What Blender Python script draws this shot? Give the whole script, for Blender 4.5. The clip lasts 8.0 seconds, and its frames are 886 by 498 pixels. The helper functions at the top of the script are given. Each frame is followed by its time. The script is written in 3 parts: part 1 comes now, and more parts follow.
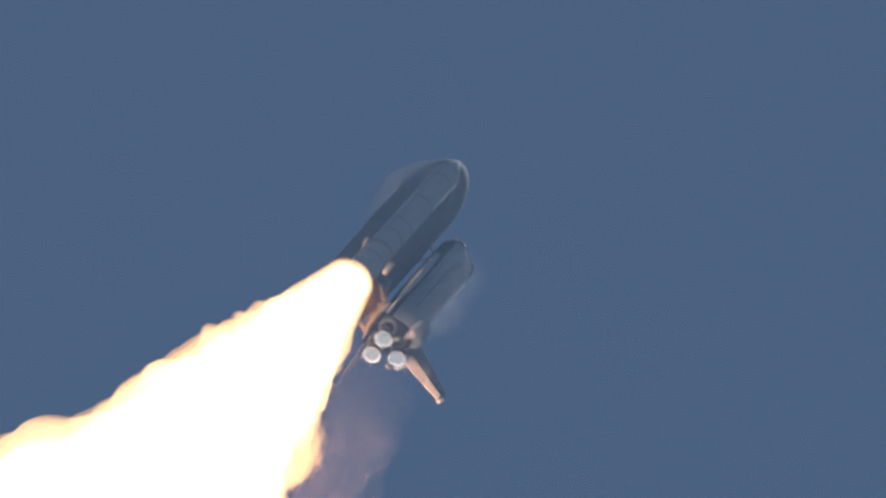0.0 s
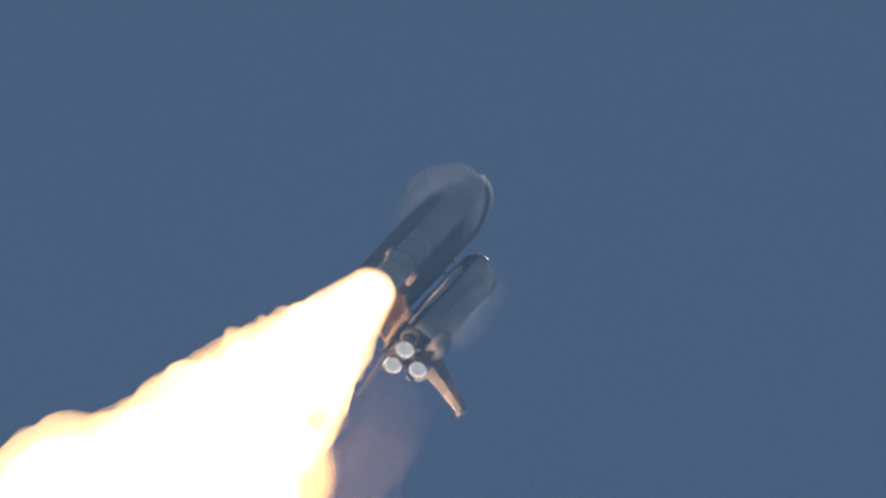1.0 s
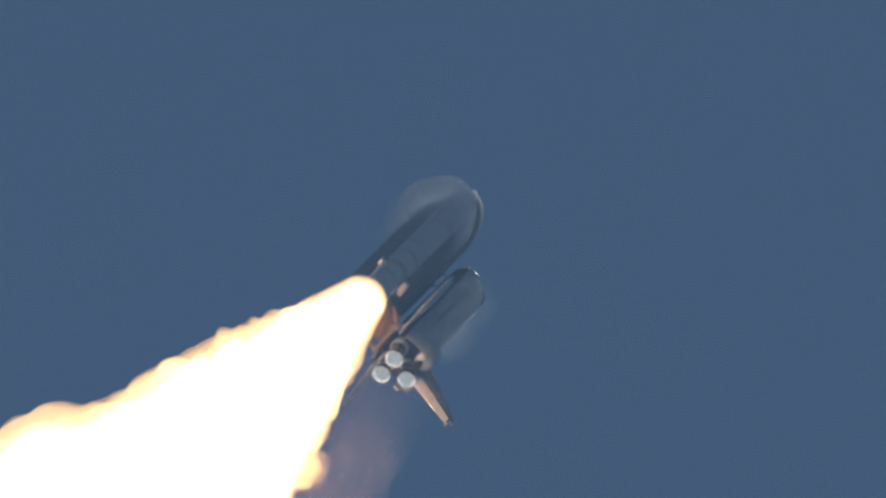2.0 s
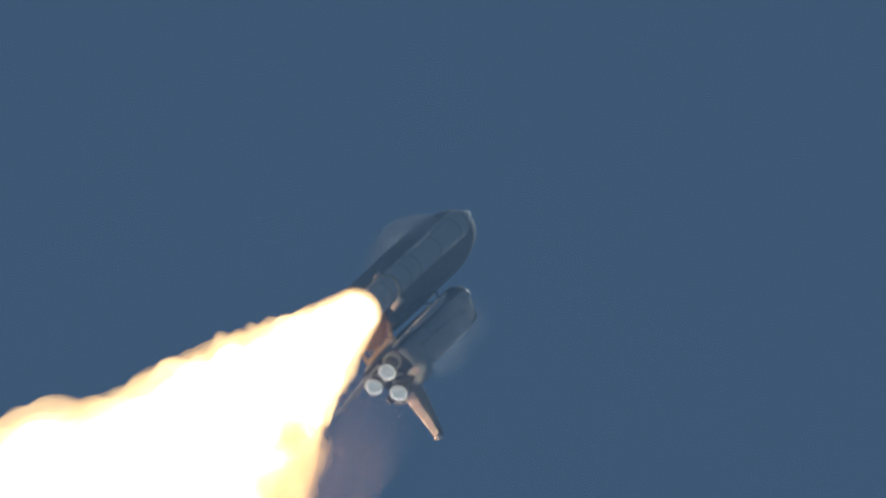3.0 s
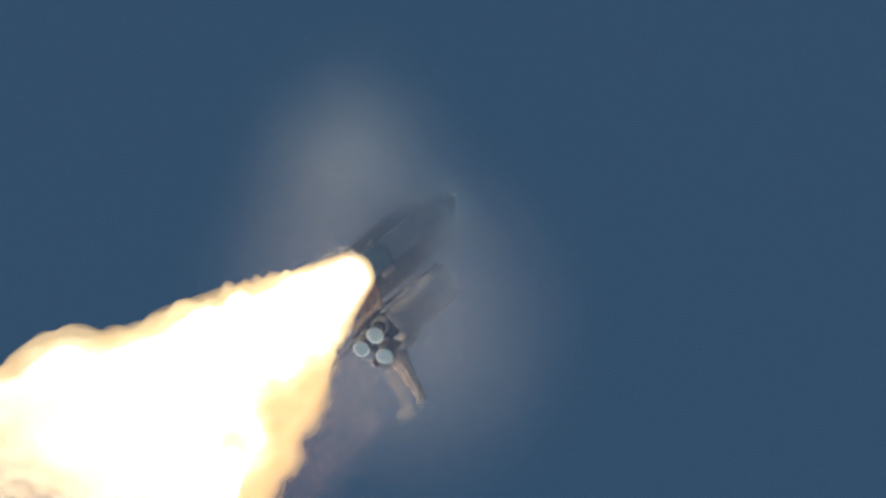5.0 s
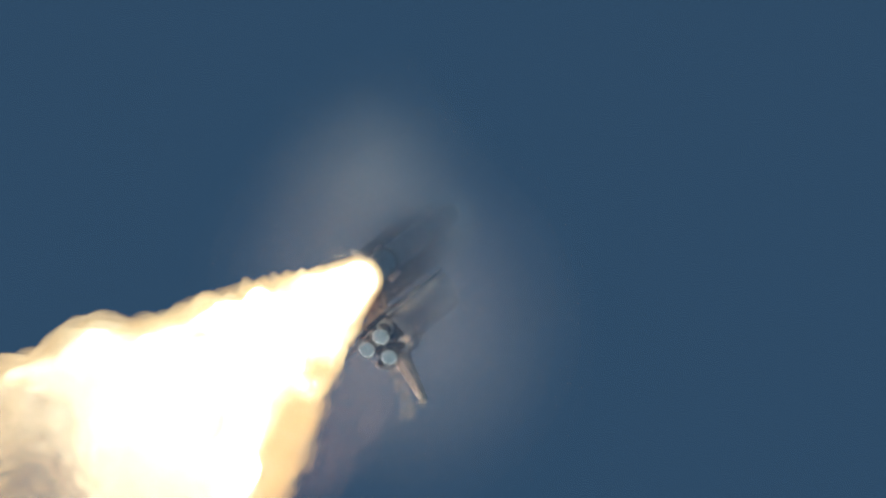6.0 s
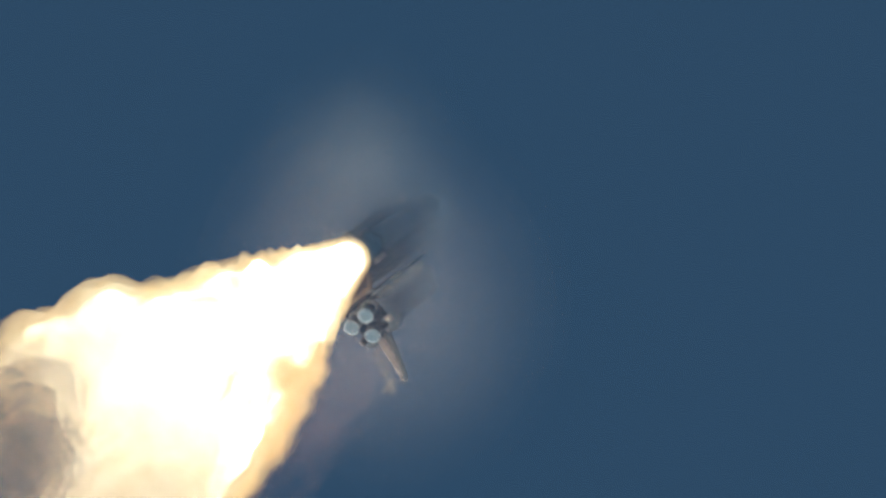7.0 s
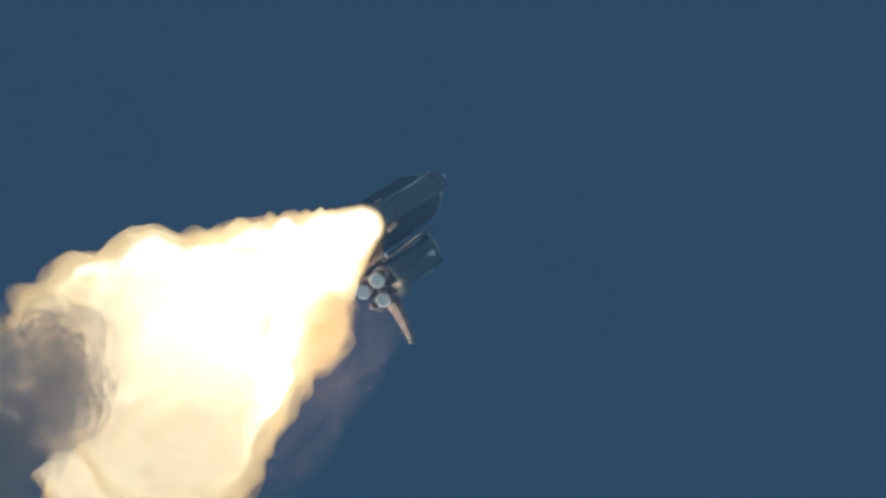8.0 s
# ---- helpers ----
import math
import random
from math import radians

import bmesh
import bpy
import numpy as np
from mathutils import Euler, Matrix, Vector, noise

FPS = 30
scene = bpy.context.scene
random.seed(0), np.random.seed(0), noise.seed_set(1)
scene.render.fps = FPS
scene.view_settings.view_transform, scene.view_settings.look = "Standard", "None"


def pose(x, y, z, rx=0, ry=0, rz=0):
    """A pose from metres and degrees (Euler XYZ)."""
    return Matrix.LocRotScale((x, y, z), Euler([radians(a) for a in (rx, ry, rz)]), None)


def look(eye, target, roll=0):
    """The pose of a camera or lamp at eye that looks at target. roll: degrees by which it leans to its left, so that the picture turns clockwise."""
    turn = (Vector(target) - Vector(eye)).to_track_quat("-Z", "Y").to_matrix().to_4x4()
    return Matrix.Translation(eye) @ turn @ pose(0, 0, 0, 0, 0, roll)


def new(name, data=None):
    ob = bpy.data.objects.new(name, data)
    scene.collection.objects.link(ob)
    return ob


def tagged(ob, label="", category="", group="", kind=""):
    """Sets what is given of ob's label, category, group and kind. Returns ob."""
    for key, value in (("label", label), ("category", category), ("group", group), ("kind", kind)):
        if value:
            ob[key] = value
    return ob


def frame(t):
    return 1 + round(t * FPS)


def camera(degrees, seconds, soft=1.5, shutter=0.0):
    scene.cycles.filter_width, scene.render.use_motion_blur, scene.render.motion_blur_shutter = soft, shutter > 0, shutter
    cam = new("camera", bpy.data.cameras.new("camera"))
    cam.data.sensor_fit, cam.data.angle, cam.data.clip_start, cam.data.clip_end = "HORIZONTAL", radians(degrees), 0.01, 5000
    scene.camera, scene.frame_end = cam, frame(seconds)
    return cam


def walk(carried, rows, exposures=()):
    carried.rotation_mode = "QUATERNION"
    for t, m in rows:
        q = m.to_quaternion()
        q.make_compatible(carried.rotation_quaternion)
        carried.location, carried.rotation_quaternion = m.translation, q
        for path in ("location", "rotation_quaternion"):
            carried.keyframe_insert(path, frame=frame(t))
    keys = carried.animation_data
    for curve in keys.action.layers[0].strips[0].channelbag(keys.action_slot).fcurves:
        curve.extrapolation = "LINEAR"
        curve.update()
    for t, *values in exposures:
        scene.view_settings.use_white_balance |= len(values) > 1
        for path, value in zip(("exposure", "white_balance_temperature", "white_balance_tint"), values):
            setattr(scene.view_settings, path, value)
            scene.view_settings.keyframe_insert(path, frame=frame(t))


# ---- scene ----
# A launch seen through a very long lens: a stack of an orbiter, a tank and two boosters climbs away from the viewer.
# Stack space: x towards the nearer booster, y from the tank to the orbiter, z towards the nose, 0 at the tank's aft ring.
CLIP = 8.0
cam = camera(1.9012, CLIP, soft=2.8)
CAMERA_ROWS = [
    (0, pose(0, 0, 3, 132.0841, 0, -0.2659)),
    (0.5, pose(0, 0, 3, 132.2798, 0, -0.4407)),
    (1, pose(0, 0, 3, 132.4457, 0, -0.6520)),
    (1.5, pose(0, 0, 3, 132.6114, 0, -0.8892)),
    (3, pose(0, 0, 3, 133.1751, 0, -1.6002)),
    (3.5, pose(0, 0, 3, 133.3471, 0, -1.8272)),
    (4, pose(0, 0, 3, 133.4305, 0, -2.0705)),
    (4.5, pose(0, 0, 3, 133.6022, 0, -2.3143)),
    (6, pose(0, 0, 3, 134.1278, 0, -2.9626)),
    (6.5, pose(0, 0, 3, 134.3111, 0, -3.2174)),
    (7, pose(0, 0, 3, 134.4271, 0, -3.4564)),
    (7.5, pose(0, 0, 3, 134.5348, 0, -3.6740)),
    (8, pose(0, 0, 3, 134.6972, 0, -3.8694)),
]
STACK_ROWS = [
    (0, pose(0.00, 2623.69, 2365.38, -29.324, -10.900, -58.146)),
    (0.5, pose(10.24, 2608.74, 2366.00, -29.770, -10.717, -57.580)),
    (1, pose(20.41, 2598.60, 2370.94, -30.227, -10.581, -57.015)),
    (1.5, pose(30.55, 2593.20, 2380.23, -30.678, -10.466, -56.441)),
    (3, pose(61.40, 2605.30, 2434.85, -31.963, -10.198, -54.518)),
    (3.5, pose(72.01, 2618.83, 2462.32, -32.392, -10.164, -53.795)),
    (4, pose(82.88, 2637.23, 2494.64, -32.875, -10.220, -53.043)),
    (4.5, pose(94.07, 2660.57, 2532.02, -33.299, -10.226, -52.266)),
    (6, pose(130.24, 2761.78, 2676.71, -34.554, -10.358, -49.636)),
    (6.5, pose(143.40, 2806.53, 2736.75, -34.965, -10.436, -48.725)),
    (7, pose(157.24, 2857.19, 2803.25, -35.425, -10.580, -47.753)),
    (7.5, pose(171.85, 2914.05, 2876.62, -35.895, -10.747, -46.721)),
    (8, pose(187.32, 2977.44, 2957.31, -36.327, -10.893, -45.636)),
]
walk(cam, CAMERA_ROWS, exposures=[(0.0, -0.04, 6400, 9), (1.5, -0.19, 6250, 3), (3.0, -0.40, 5950, -3), (4.5, -0.65, 5750, -8), (6.0, -0.88, 5400, -13), (8.0, -0.92, 5350, -14)])
scene.cycles.transparent_max_bounces = 160

# ---- world and sun ----
SUN_ELEVATION, SUN_ROTATION = radians(51), radians(19)
world = bpy.data.worlds.new("sky")
scene.world = world
world.use_nodes = True
wn = world.node_tree.nodes
sky = wn.new("ShaderNodeTexSky")
sky.sky_type, sky.sun_disc = "NISHITA", False
sky.sun_elevation, sky.sun_rotation = SUN_ELEVATION, SUN_ROTATION
sky.altitude, sky.air_density, sky.dust_density, sky.ozone_density = 0, 1.0, 0.0, 2.0
wn["Background"].inputs["Strength"].default_value = 0.0455
world.node_tree.links.new(sky.outputs["Color"], wn["Background"].inputs["Color"])

sun = new("sun", bpy.data.lights.new("sun", "SUN"))
sun.data.energy, sun.data.angle, sun.data.color = 4.2, radians(0.5), (1.0, 0.95, 0.87)
sun_dir = Vector((math.sin(SUN_ROTATION) * math.cos(SUN_ELEVATION), math.cos(SUN_ROTATION) * math.cos(SUN_ELEVATION), math.sin(SUN_ELEVATION)))
sun.matrix_world = look(sun_dir * 900, (0, 0, 0))


# ---- materials ----
def node_material(name):
    m = bpy.data.materials.new(name)
    m.use_nodes = True
    t = m.node_tree
    return m, t, t.nodes["Principled BSDF"]


def link(t, a, b):
    t.links.new(a, b)


def noise_node(t, scale, detail=4, rough=0.55, stretch=(1, 1, 1)):
    co = t.nodes.new("ShaderNodeTexCoord")
    mp = t.nodes.new("ShaderNodeMapping")
    mp.inputs["Scale"].default_value = stretch
    n = t.nodes.new("ShaderNodeTexNoise")
    n.inputs["Scale"].default_value, n.inputs["Detail"].default_value, n.inputs["Roughness"].default_value = scale, detail, rough
    link(t, co.outputs["Object"], mp.inputs["Vector"])
    link(t, mp.outputs["Vector"], n.inputs["Vector"])
    return n


def ramp_node(t, source, stops):
    r = t.nodes.new("ShaderNodeValToRGB")
    els = r.color_ramp.elements
    while len(els) < len(stops):
        els.new(0.5)
    for e, (at, c) in zip(els, stops):
        e.position = at
        e.color = (*c, 1) if len(c) == 3 else c
    link(t, source, r.inputs["Fac"])
    return r


def surface(name, a, b, scale=1.2, rough=0.6, metal=0.0, bump=0.15, stretch=(1, 1, 1), fine=9.0, gloss=0.08):
    """A worn surface between two base colours, with grain at two scales."""
    m, t, bsdf = node_material(name)
    n1, n2 = noise_node(t, scale, 5, 0.6, stretch), noise_node(t, fine, 3, 0.6, stretch)
    mix = t.nodes.new("ShaderNodeMath")
    mix.operation = "MULTIPLY_ADD"
    mix.inputs[1].default_value = 0.35
    link(t, n2.outputs["Fac"], mix.inputs[0])
    sub = t.nodes.new("ShaderNodeMath")
    sub.operation = "MULTIPLY"
    sub.inputs[1].default_value = 0.65
    link(t, n1.outputs["Fac"], sub.inputs[0])
    link(t, sub.outputs[0], mix.inputs[2])
    r = ramp_node(t, mix.outputs[0], [(0.32, a), (0.68, b)])
    link(t, r.outputs["Color"], bsdf.inputs["Base Color"])
    bsdf.inputs["Roughness"].default_value, bsdf.inputs["Metallic"].default_value = rough, metal
    bsdf.inputs["Specular IOR Level"].default_value = gloss
    bp = t.nodes.new("ShaderNodeBump")
    bp.inputs["Strength"].default_value, bp.inputs["Distance"].default_value = bump, 0.08
    link(t, n2.outputs["Fac"], bp.inputs["Height"])
    link(t, bp.outputs["Normal"], bsdf.inputs["Normal"])
    return m


# orange foam turned dark grey, with the haze put into its colour
HAZED_FOAM = surface("hazed_foam", (0.26, 0.27, 0.29), (0.35, 0.34, 0.335), 0.5, 0.85, 0, 0.4, (1, 1, 0.35), 4)
FOAM = surface("orange_foam", (0.32, 0.18, 0.10), (0.42, 0.24, 0.135), 0.5, 0.85, 0, 0.4, (1, 1, 0.35), 4)
# tan strut foam, made paler to stand in for strong flame light
FOAM_RIB = surface("ribbed_foam", (0.40, 0.27, 0.17), (0.52, 0.36, 0.23), 0.8, 0.85, 0, 0.4, (1, 1, 0.35), 5)
# the blue cast in this white paint stands in for haze
WHITE_PAINT = surface("booster_paint", (0.60, 0.63, 0.69), (0.72, 0.75, 0.80), 0.7, 0.9, 0, 0.1, (1, 1, 0.25), 5)
CORK = surface("cork_ring", (0.44, 0.43, 0.42), (0.58, 0.57, 0.55), 1.5, 0.9)
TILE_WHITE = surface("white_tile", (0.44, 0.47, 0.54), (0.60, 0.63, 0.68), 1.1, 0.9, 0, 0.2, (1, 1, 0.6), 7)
# white tile made brighter and warmer to stand in for flame light
FIRELIT_TILE = surface("firelit_tile", (0.80, 0.67, 0.65), (0.88, 0.75, 0.73), 1.1, 0.9, 0, 0.15, (1, 1, 0.6), 7)
TILE_BLACK = surface("black_tile", (0.018, 0.019, 0.022), (0.05, 0.05, 0.055), 1.2, 0.9, 0, 0.2, (1, 1, 1), 7)
BLANKET = surface("quilted_blanket", (0.38, 0.42, 0.49), (0.53, 0.57, 0.63), 1.4, 0.9, 0, 0.4, (1, 1, 1), 6)
# white fin tile darkened, so that the shade on the fin is in the colour
SHADED_TILE = surface("shaded_tail_tile", (0.24, 0.26, 0.30), (0.34, 0.36, 0.40), 1.1, 0.9, 0, 0.2, (1, 1, 0.6), 7)
CARBON = surface("grey_carbon", (0.09, 0.09, 0.095), (0.17, 0.17, 0.175), 1.5, 0.5)
STEEL = surface("dull_steel", (0.30, 0.29, 0.28), (0.48, 0.46, 0.44), 2.0, 0.45, 0.7, 0.1)
DARK_METAL = surface("dark_nozzle_metal", (0.035, 0.032, 0.03), (0.10, 0.09, 0.085), 1.6, 0.5, 0.5, 0.15)
RIM_METAL = surface("bright_nozzle_rim", (0.55, 0.55, 0.54), (0.75, 0.75, 0.74), 2.0, 0.4, 0.3, 0.05)
GLASS_DARK = surface("dark_window_glass", (0.012, 0.014, 0.018), (0.022, 0.025, 0.03), 1.0, 0.08, 0, 0.0)
# unseen water, paler than open sea, to throw blue light up at the stack
BOUNCE_WATER = surface("bounce_water", (0.14, 0.22, 0.30), (0.20, 0.28, 0.36), 0.02, 0.12, 0, 0.6, (1, 1, 1), 0.3, 0.5)


def glow(name, stops, strength, alpha=None, scale=0.12, along=(1, 1, 0.5), soft=(0.35, 0.7), cool=None, edge=None):
    """Burning gas: its own light, coloured by a noise in the thing's space; alpha (low, high) lets the light behind through;
    cool (z hot, z cold, share): the gas cools down along the plume."""
    m, t, bsdf = node_material(name)
    t.nodes.remove(bsdf)
    out = t.nodes["Material Output"]
    n = noise_node(t, scale, 6, 0.62, along)
    r = ramp_node(t, n.outputs["Fac"], stops)
    em = t.nodes.new("ShaderNodeEmission")
    em.inputs["Strength"].default_value = strength
    link(t, r.outputs["Color"], em.inputs["Color"])
    if cool:
        co, sep, fall = t.nodes.new("ShaderNodeTexCoord"), t.nodes.new("ShaderNodeSeparateXYZ"), t.nodes.new("ShaderNodeMapRange")
        fall.interpolation_type = "SMOOTHSTEP"
        rough, add = noise_node(t, 0.035, 4, 0.6), t.nodes.new("ShaderNodeMath")
        add.operation = "MULTIPLY_ADD"
        add.inputs[1].default_value = 70.0
        link(t, co.outputs["Object"], sep.inputs[0])
        link(t, rough.outputs["Fac"], add.inputs[0])
        link(t, sep.outputs["Z"], add.inputs[2])
        fall.inputs["From Min"].default_value, fall.inputs["From Max"].default_value = cool[1] + 35, cool[0] + 35
        fall.inputs["To Min"].default_value, fall.inputs["To Max"].default_value = strength * cool[2], strength
        link(t, add.outputs[0], fall.inputs["Value"])
        link(t, fall.outputs["Result"], em.inputs["Strength"])
    if alpha is None:
        link(t, em.outputs[0], out.inputs["Surface"])
        return m
    n2 = noise_node(t, scale * 1.7, 5, 0.6, along)
    a = t.nodes.new("ShaderNodeMapRange")
    a.interpolation_type = "SMOOTHSTEP"
    a.inputs["From Min"].default_value, a.inputs["From Max"].default_value = soft
    a.inputs["To Min"].default_value, a.inputs["To Max"].default_value = alpha
    link(t, n2.outputs["Fac"], a.inputs["Value"])
    tr, mx = t.nodes.new("ShaderNodeBsdfTransparent"), t.nodes.new("ShaderNodeMixShader")
    share = a.outputs["Result"]
    if edge:
        co, ln = t.nodes.new("ShaderNodeTexCoord"), t.nodes.new("ShaderNodeVectorMath")
        thin, mul = t.nodes.new("ShaderNodeMapRange"), t.nodes.new("ShaderNodeMath")
        ln.operation, mul.operation, thin.interpolation_type = "LENGTH", "MULTIPLY", "SMOOTHSTEP"
        link(t, co.outputs["Object"], ln.inputs[0])
        link(t, ln.outputs["Value"], thin.inputs["Value"])
        thin.inputs["From Min"].default_value, thin.inputs["From Max"].default_value = edge
        thin.inputs["To Min"].default_value, thin.inputs["To Max"].default_value = 1.0, 0.0
        link(t, share, mul.inputs[0])
        link(t, thin.outputs["Result"], mul.inputs[1])
        share = mul.outputs[0]
    link(t, share, mx.inputs["Fac"])
    link(t, tr.outputs[0], mx.inputs[1])
    link(t, em.outputs[0], mx.inputs[2])
    link(t, mx.outputs[0], out.inputs["Surface"])
    return m


FIRE_CORE = glow("white_hot_exhaust", [(0.3, (1.0, 0.57, 0.33)), (0.6, (1.0, 0.70, 0.51))], 36.0, None, 0.05, cool=(-72, -156, 0.12))
FIRE_LAYERS = []
LAYERS = 10
for k in range(LAYERS):
    u = k / (LAYERS - 1)
    dark, light = (1.0, 0.63 - 0.17 * u, 0.35 - 0.21 * u), (1.0, 0.75 - 0.18 * u, 0.51 - 0.28 * u)
    FIRE_LAYERS.append(glow("exhaust_layer", [(0.3, dark), (0.6, light)], 8.0 - 5.0 * u + 2.4 * u * u, (0.08 - 0.04 * u * u, 0.18 - 0.06 * u * u), 0.06 + 0.05 * u, cool=(-70, -150, 0.6)))
FIRE_PUFF = glow("glowing_billow", [(0.3, (1.0, 0.52, 0.19)), (0.5, (1.0, 0.60, 0.26)), (0.7, (1.0, 0.67, 0.34))], 6.0, (0.06, 0.26), 1.3, (1, 1, 1), edge=(0.35, 1.15))
EMBER_PUFF = glow("amber_billow", [(0.3, (1.0, 0.43, 0.14)), (0.5, (1.0, 0.51, 0.20)), (0.7, (1.0, 0.60, 0.29))], 4.4, (0.16, 0.46), 1.3, (1, 1, 1), edge=(0.3, 1.15))
for m in (*FIRE_LAYERS, FIRE_PUFF, EMBER_PUFF):
    m.cycles.emission_sampling = "NONE"
ENGINE_GLOW = glow("engine_exhaust_glow", [(0.3, (0.48, 0.51, 0.53)), (0.7, (0.58, 0.60, 0.61))], 1.25, None, 0.6, (1, 1, 1))
ENGINE_EDGE = glow("engine_exhaust_edge", [(0.3, (0.88, 0.85, 0.82)), (0.7, (0.96, 0.93, 0.90))], 2.2, None, 0.6, (1, 1, 1))


def mist(name, colour, low, high, scale=0.1, soft=(0.35, 0.7), along=None, edge=None):
    """Thin droplets: a soft white scatterer, partly see-through. edge (r0, r1): how it thins out from its own centre; along (z0, z1, z2, z3): how it
    comes and goes along its own axis."""
    m, t, bsdf = node_material(name)
    t.nodes.remove(bsdf)
    out = t.nodes["Material Output"]
    n = noise_node(t, scale, 5, 0.55)
    a = t.nodes.new("ShaderNodeMapRange")
    a.interpolation_type = "SMOOTHSTEP"
    a.inputs["From Min"].default_value, a.inputs["From Max"].default_value = soft
    a.inputs["To Min"].default_value, a.inputs["To Max"].default_value = low, high
    link(t, n.outputs["Fac"], a.inputs["Value"])
    value = a.outputs["Result"]
    co = t.nodes.new("ShaderNodeTexCoord")
    sep = t.nodes.new("ShaderNodeSeparateXYZ")
    link(t, co.outputs["Object"], sep.inputs[0])

    def fade(source, lo, hi, value):
        f = t.nodes.new("ShaderNodeMapRange")
        f.interpolation_type = "SMOOTHSTEP"
        f.inputs["From Min"].default_value, f.inputs["From Max"].default_value = min(lo, hi), max(lo, hi)
        f.inputs["To Min"].default_value, f.inputs["To Max"].default_value = (0, 1) if lo < hi else (1, 0)
        link(t, source, f.inputs["Value"])
        mul = t.nodes.new("ShaderNodeMath")
        mul.operation = "MULTIPLY"
        link(t, value, mul.inputs[0])
        link(t, f.outputs["Result"], mul.inputs[1])
        return mul.outputs[0]

    if edge:
        far = t.nodes.new("ShaderNodeVectorMath")
        far.operation = "LENGTH"
        link(t, co.outputs["Object"], far.inputs[0])
        value = fade(far.outputs["Value"], edge[1], edge[0], value)
    if along:
        value = fade(sep.outputs["Z"], along[0], along[1], value)
        value = fade(sep.outputs["Z"], along[3], along[2], value)
    df, tl, add = t.nodes.new("ShaderNodeBsdfDiffuse"), t.nodes.new("ShaderNodeBsdfTranslucent"), t.nodes.new("ShaderNodeMixShader")
    for s in (df, tl):
        s.inputs["Color"].default_value = (*colour, 1)
    add.inputs["Fac"].default_value = 0.5
    link(t, df.outputs[0], add.inputs[1])
    link(t, tl.outputs[0], add.inputs[2])
    tr, mx = t.nodes.new("ShaderNodeBsdfTransparent"), t.nodes.new("ShaderNodeMixShader")
    link(t, value, mx.inputs["Fac"])
    link(t, tr.outputs[0], mx.inputs[1])
    link(t, add.outputs[0], mx.inputs[2])
    link(t, mx.outputs[0], out.inputs["Surface"])
    return m


SMOKE = mist("grey_smoke", (0.98, 0.91, 0.92), 0.06, 0.26, 1.1, (0.3, 0.7), edge=(0.3, 1.2))
MAUVE = mist("mauve_haze", (0.86, 0.66, 0.78), 0.001, 0.006, 0.05, (0.3, 0.7), (-125, -60, -34, -14))
CAP_VAPOUR = mist("nose_vapour", (0.84, 0.88, 0.97), 0.20, 0.31, 0.14, (0.3, 0.7), (14, 25, 60, 61))
WIDE_VAPOUR = mist("collar_vapour", (0.86, 0.86, 0.95), 0.15, 0.26, 0.12, (0.3, 0.7), (7, 19, 60, 61))
LOBE_VAPOUR = mist("lobe_vapour", (0.84, 0.84, 0.90), 0.036, 0.062, 1.2, (0.3, 0.7), edge=(0.3, 1.12))
HALO_VAPOUR = mist("halo_vapour", (0.86, 0.80, 0.90), 0.042, 0.060, 1.0, (0.3, 0.7), edge=(0.5, 1.15))
# darker blue than the other vapour, shade and sky tone put into its colour
SHROUD_VAPOUR = mist("shroud_vapour", (0.58, 0.68, 0.82), 0.24, 0.38, 1.0, (0.3, 0.7), edge=(0.4, 1.1))
BUBBLE_VAPOUR = mist("bubble_vapour", (0.82, 0.84, 0.92), 0.04, 0.11, 1.2, (0.3, 0.7), edge=(0.85, 1.5))
PUFF_VAPOUR = mist("puff_vapour", (0.90, 0.84, 0.84), 0.05, 0.20, 1.4, (0.35, 0.65), edge=(0.4, 1.15))
SIDE_VAPOUR = mist("side_vapour", (0.80, 0.84, 0.92), 0.02, 0.09, 1.2, (0.35, 0.7), edge=(0.4, 1.1))
WISP_VAPOUR = mist("wisp_vapour", (0.90, 0.88, 0.88), 0.02, 0.24, 0.3, (0.35, 0.7))
# sky-like tint, so that the sheet paints haze over the stack
HAZE_SHEET = mist("painted_haze", (0.134, 0.206, 0.337), 0.46, 0.46, 0.001)
SKIRT_VAPOUR = mist("skirt_vapour", (0.86, 0.84, 0.82), 0.0, 0.2, 0.2, (0.42, 0.7), (-20, -14, -11, -6))


# ---- building helpers ----
def part(name, bm, material, parent, label="", smooth=True):
    me = bpy.data.meshes.new(name)
    bmesh.ops.recalc_face_normals(bm, faces=bm.faces)
    bm.to_mesh(me)
    bm.free()
    for p in me.polygons:
        p.use_smooth = smooth
    me.materials.append(material)
    ob = new(name, me)
    if parent:
        ob.parent = parent
    if label:
        ob["label"] = label
    return ob


def thing(name, label, category, group="", kind=""):
    return tagged(new(name), label, category, group, kind)


def lathe(profile, n=48, at=(0, 0, 0), turn=None, bm=None):
    """A body of revolution round z from (radius, z) pairs."""
    bm = bm or bmesh.new()
    m = Matrix.Translation(at) @ (turn or Matrix.Identity(4))
    rings = []
    for r, z in profile:
        if r < 1e-4:
            rings.append([bm.verts.new(m @ Vector((0, 0, z)))])
        else:
            rings.append([bm.verts.new(m @ Vector((r * math.cos(2 * math.pi * i / n), r * math.sin(2 * math.pi * i / n), z))) for i in range(n)])
    for a, b in zip(rings, rings[1:]):
        for i in range(n):
            j = (i + 1) % n
            if len(a) == 1 and len(b) == 1:
                continue
            if len(a) == 1:
                bm.faces.new((a[0], b[i], b[j]))
            elif len(b) == 1:
                bm.faces.new((a[i], a[j], b[0]))
            else:
                bm.faces.new((a[i], a[j], b[j], b[i]))
    return bm


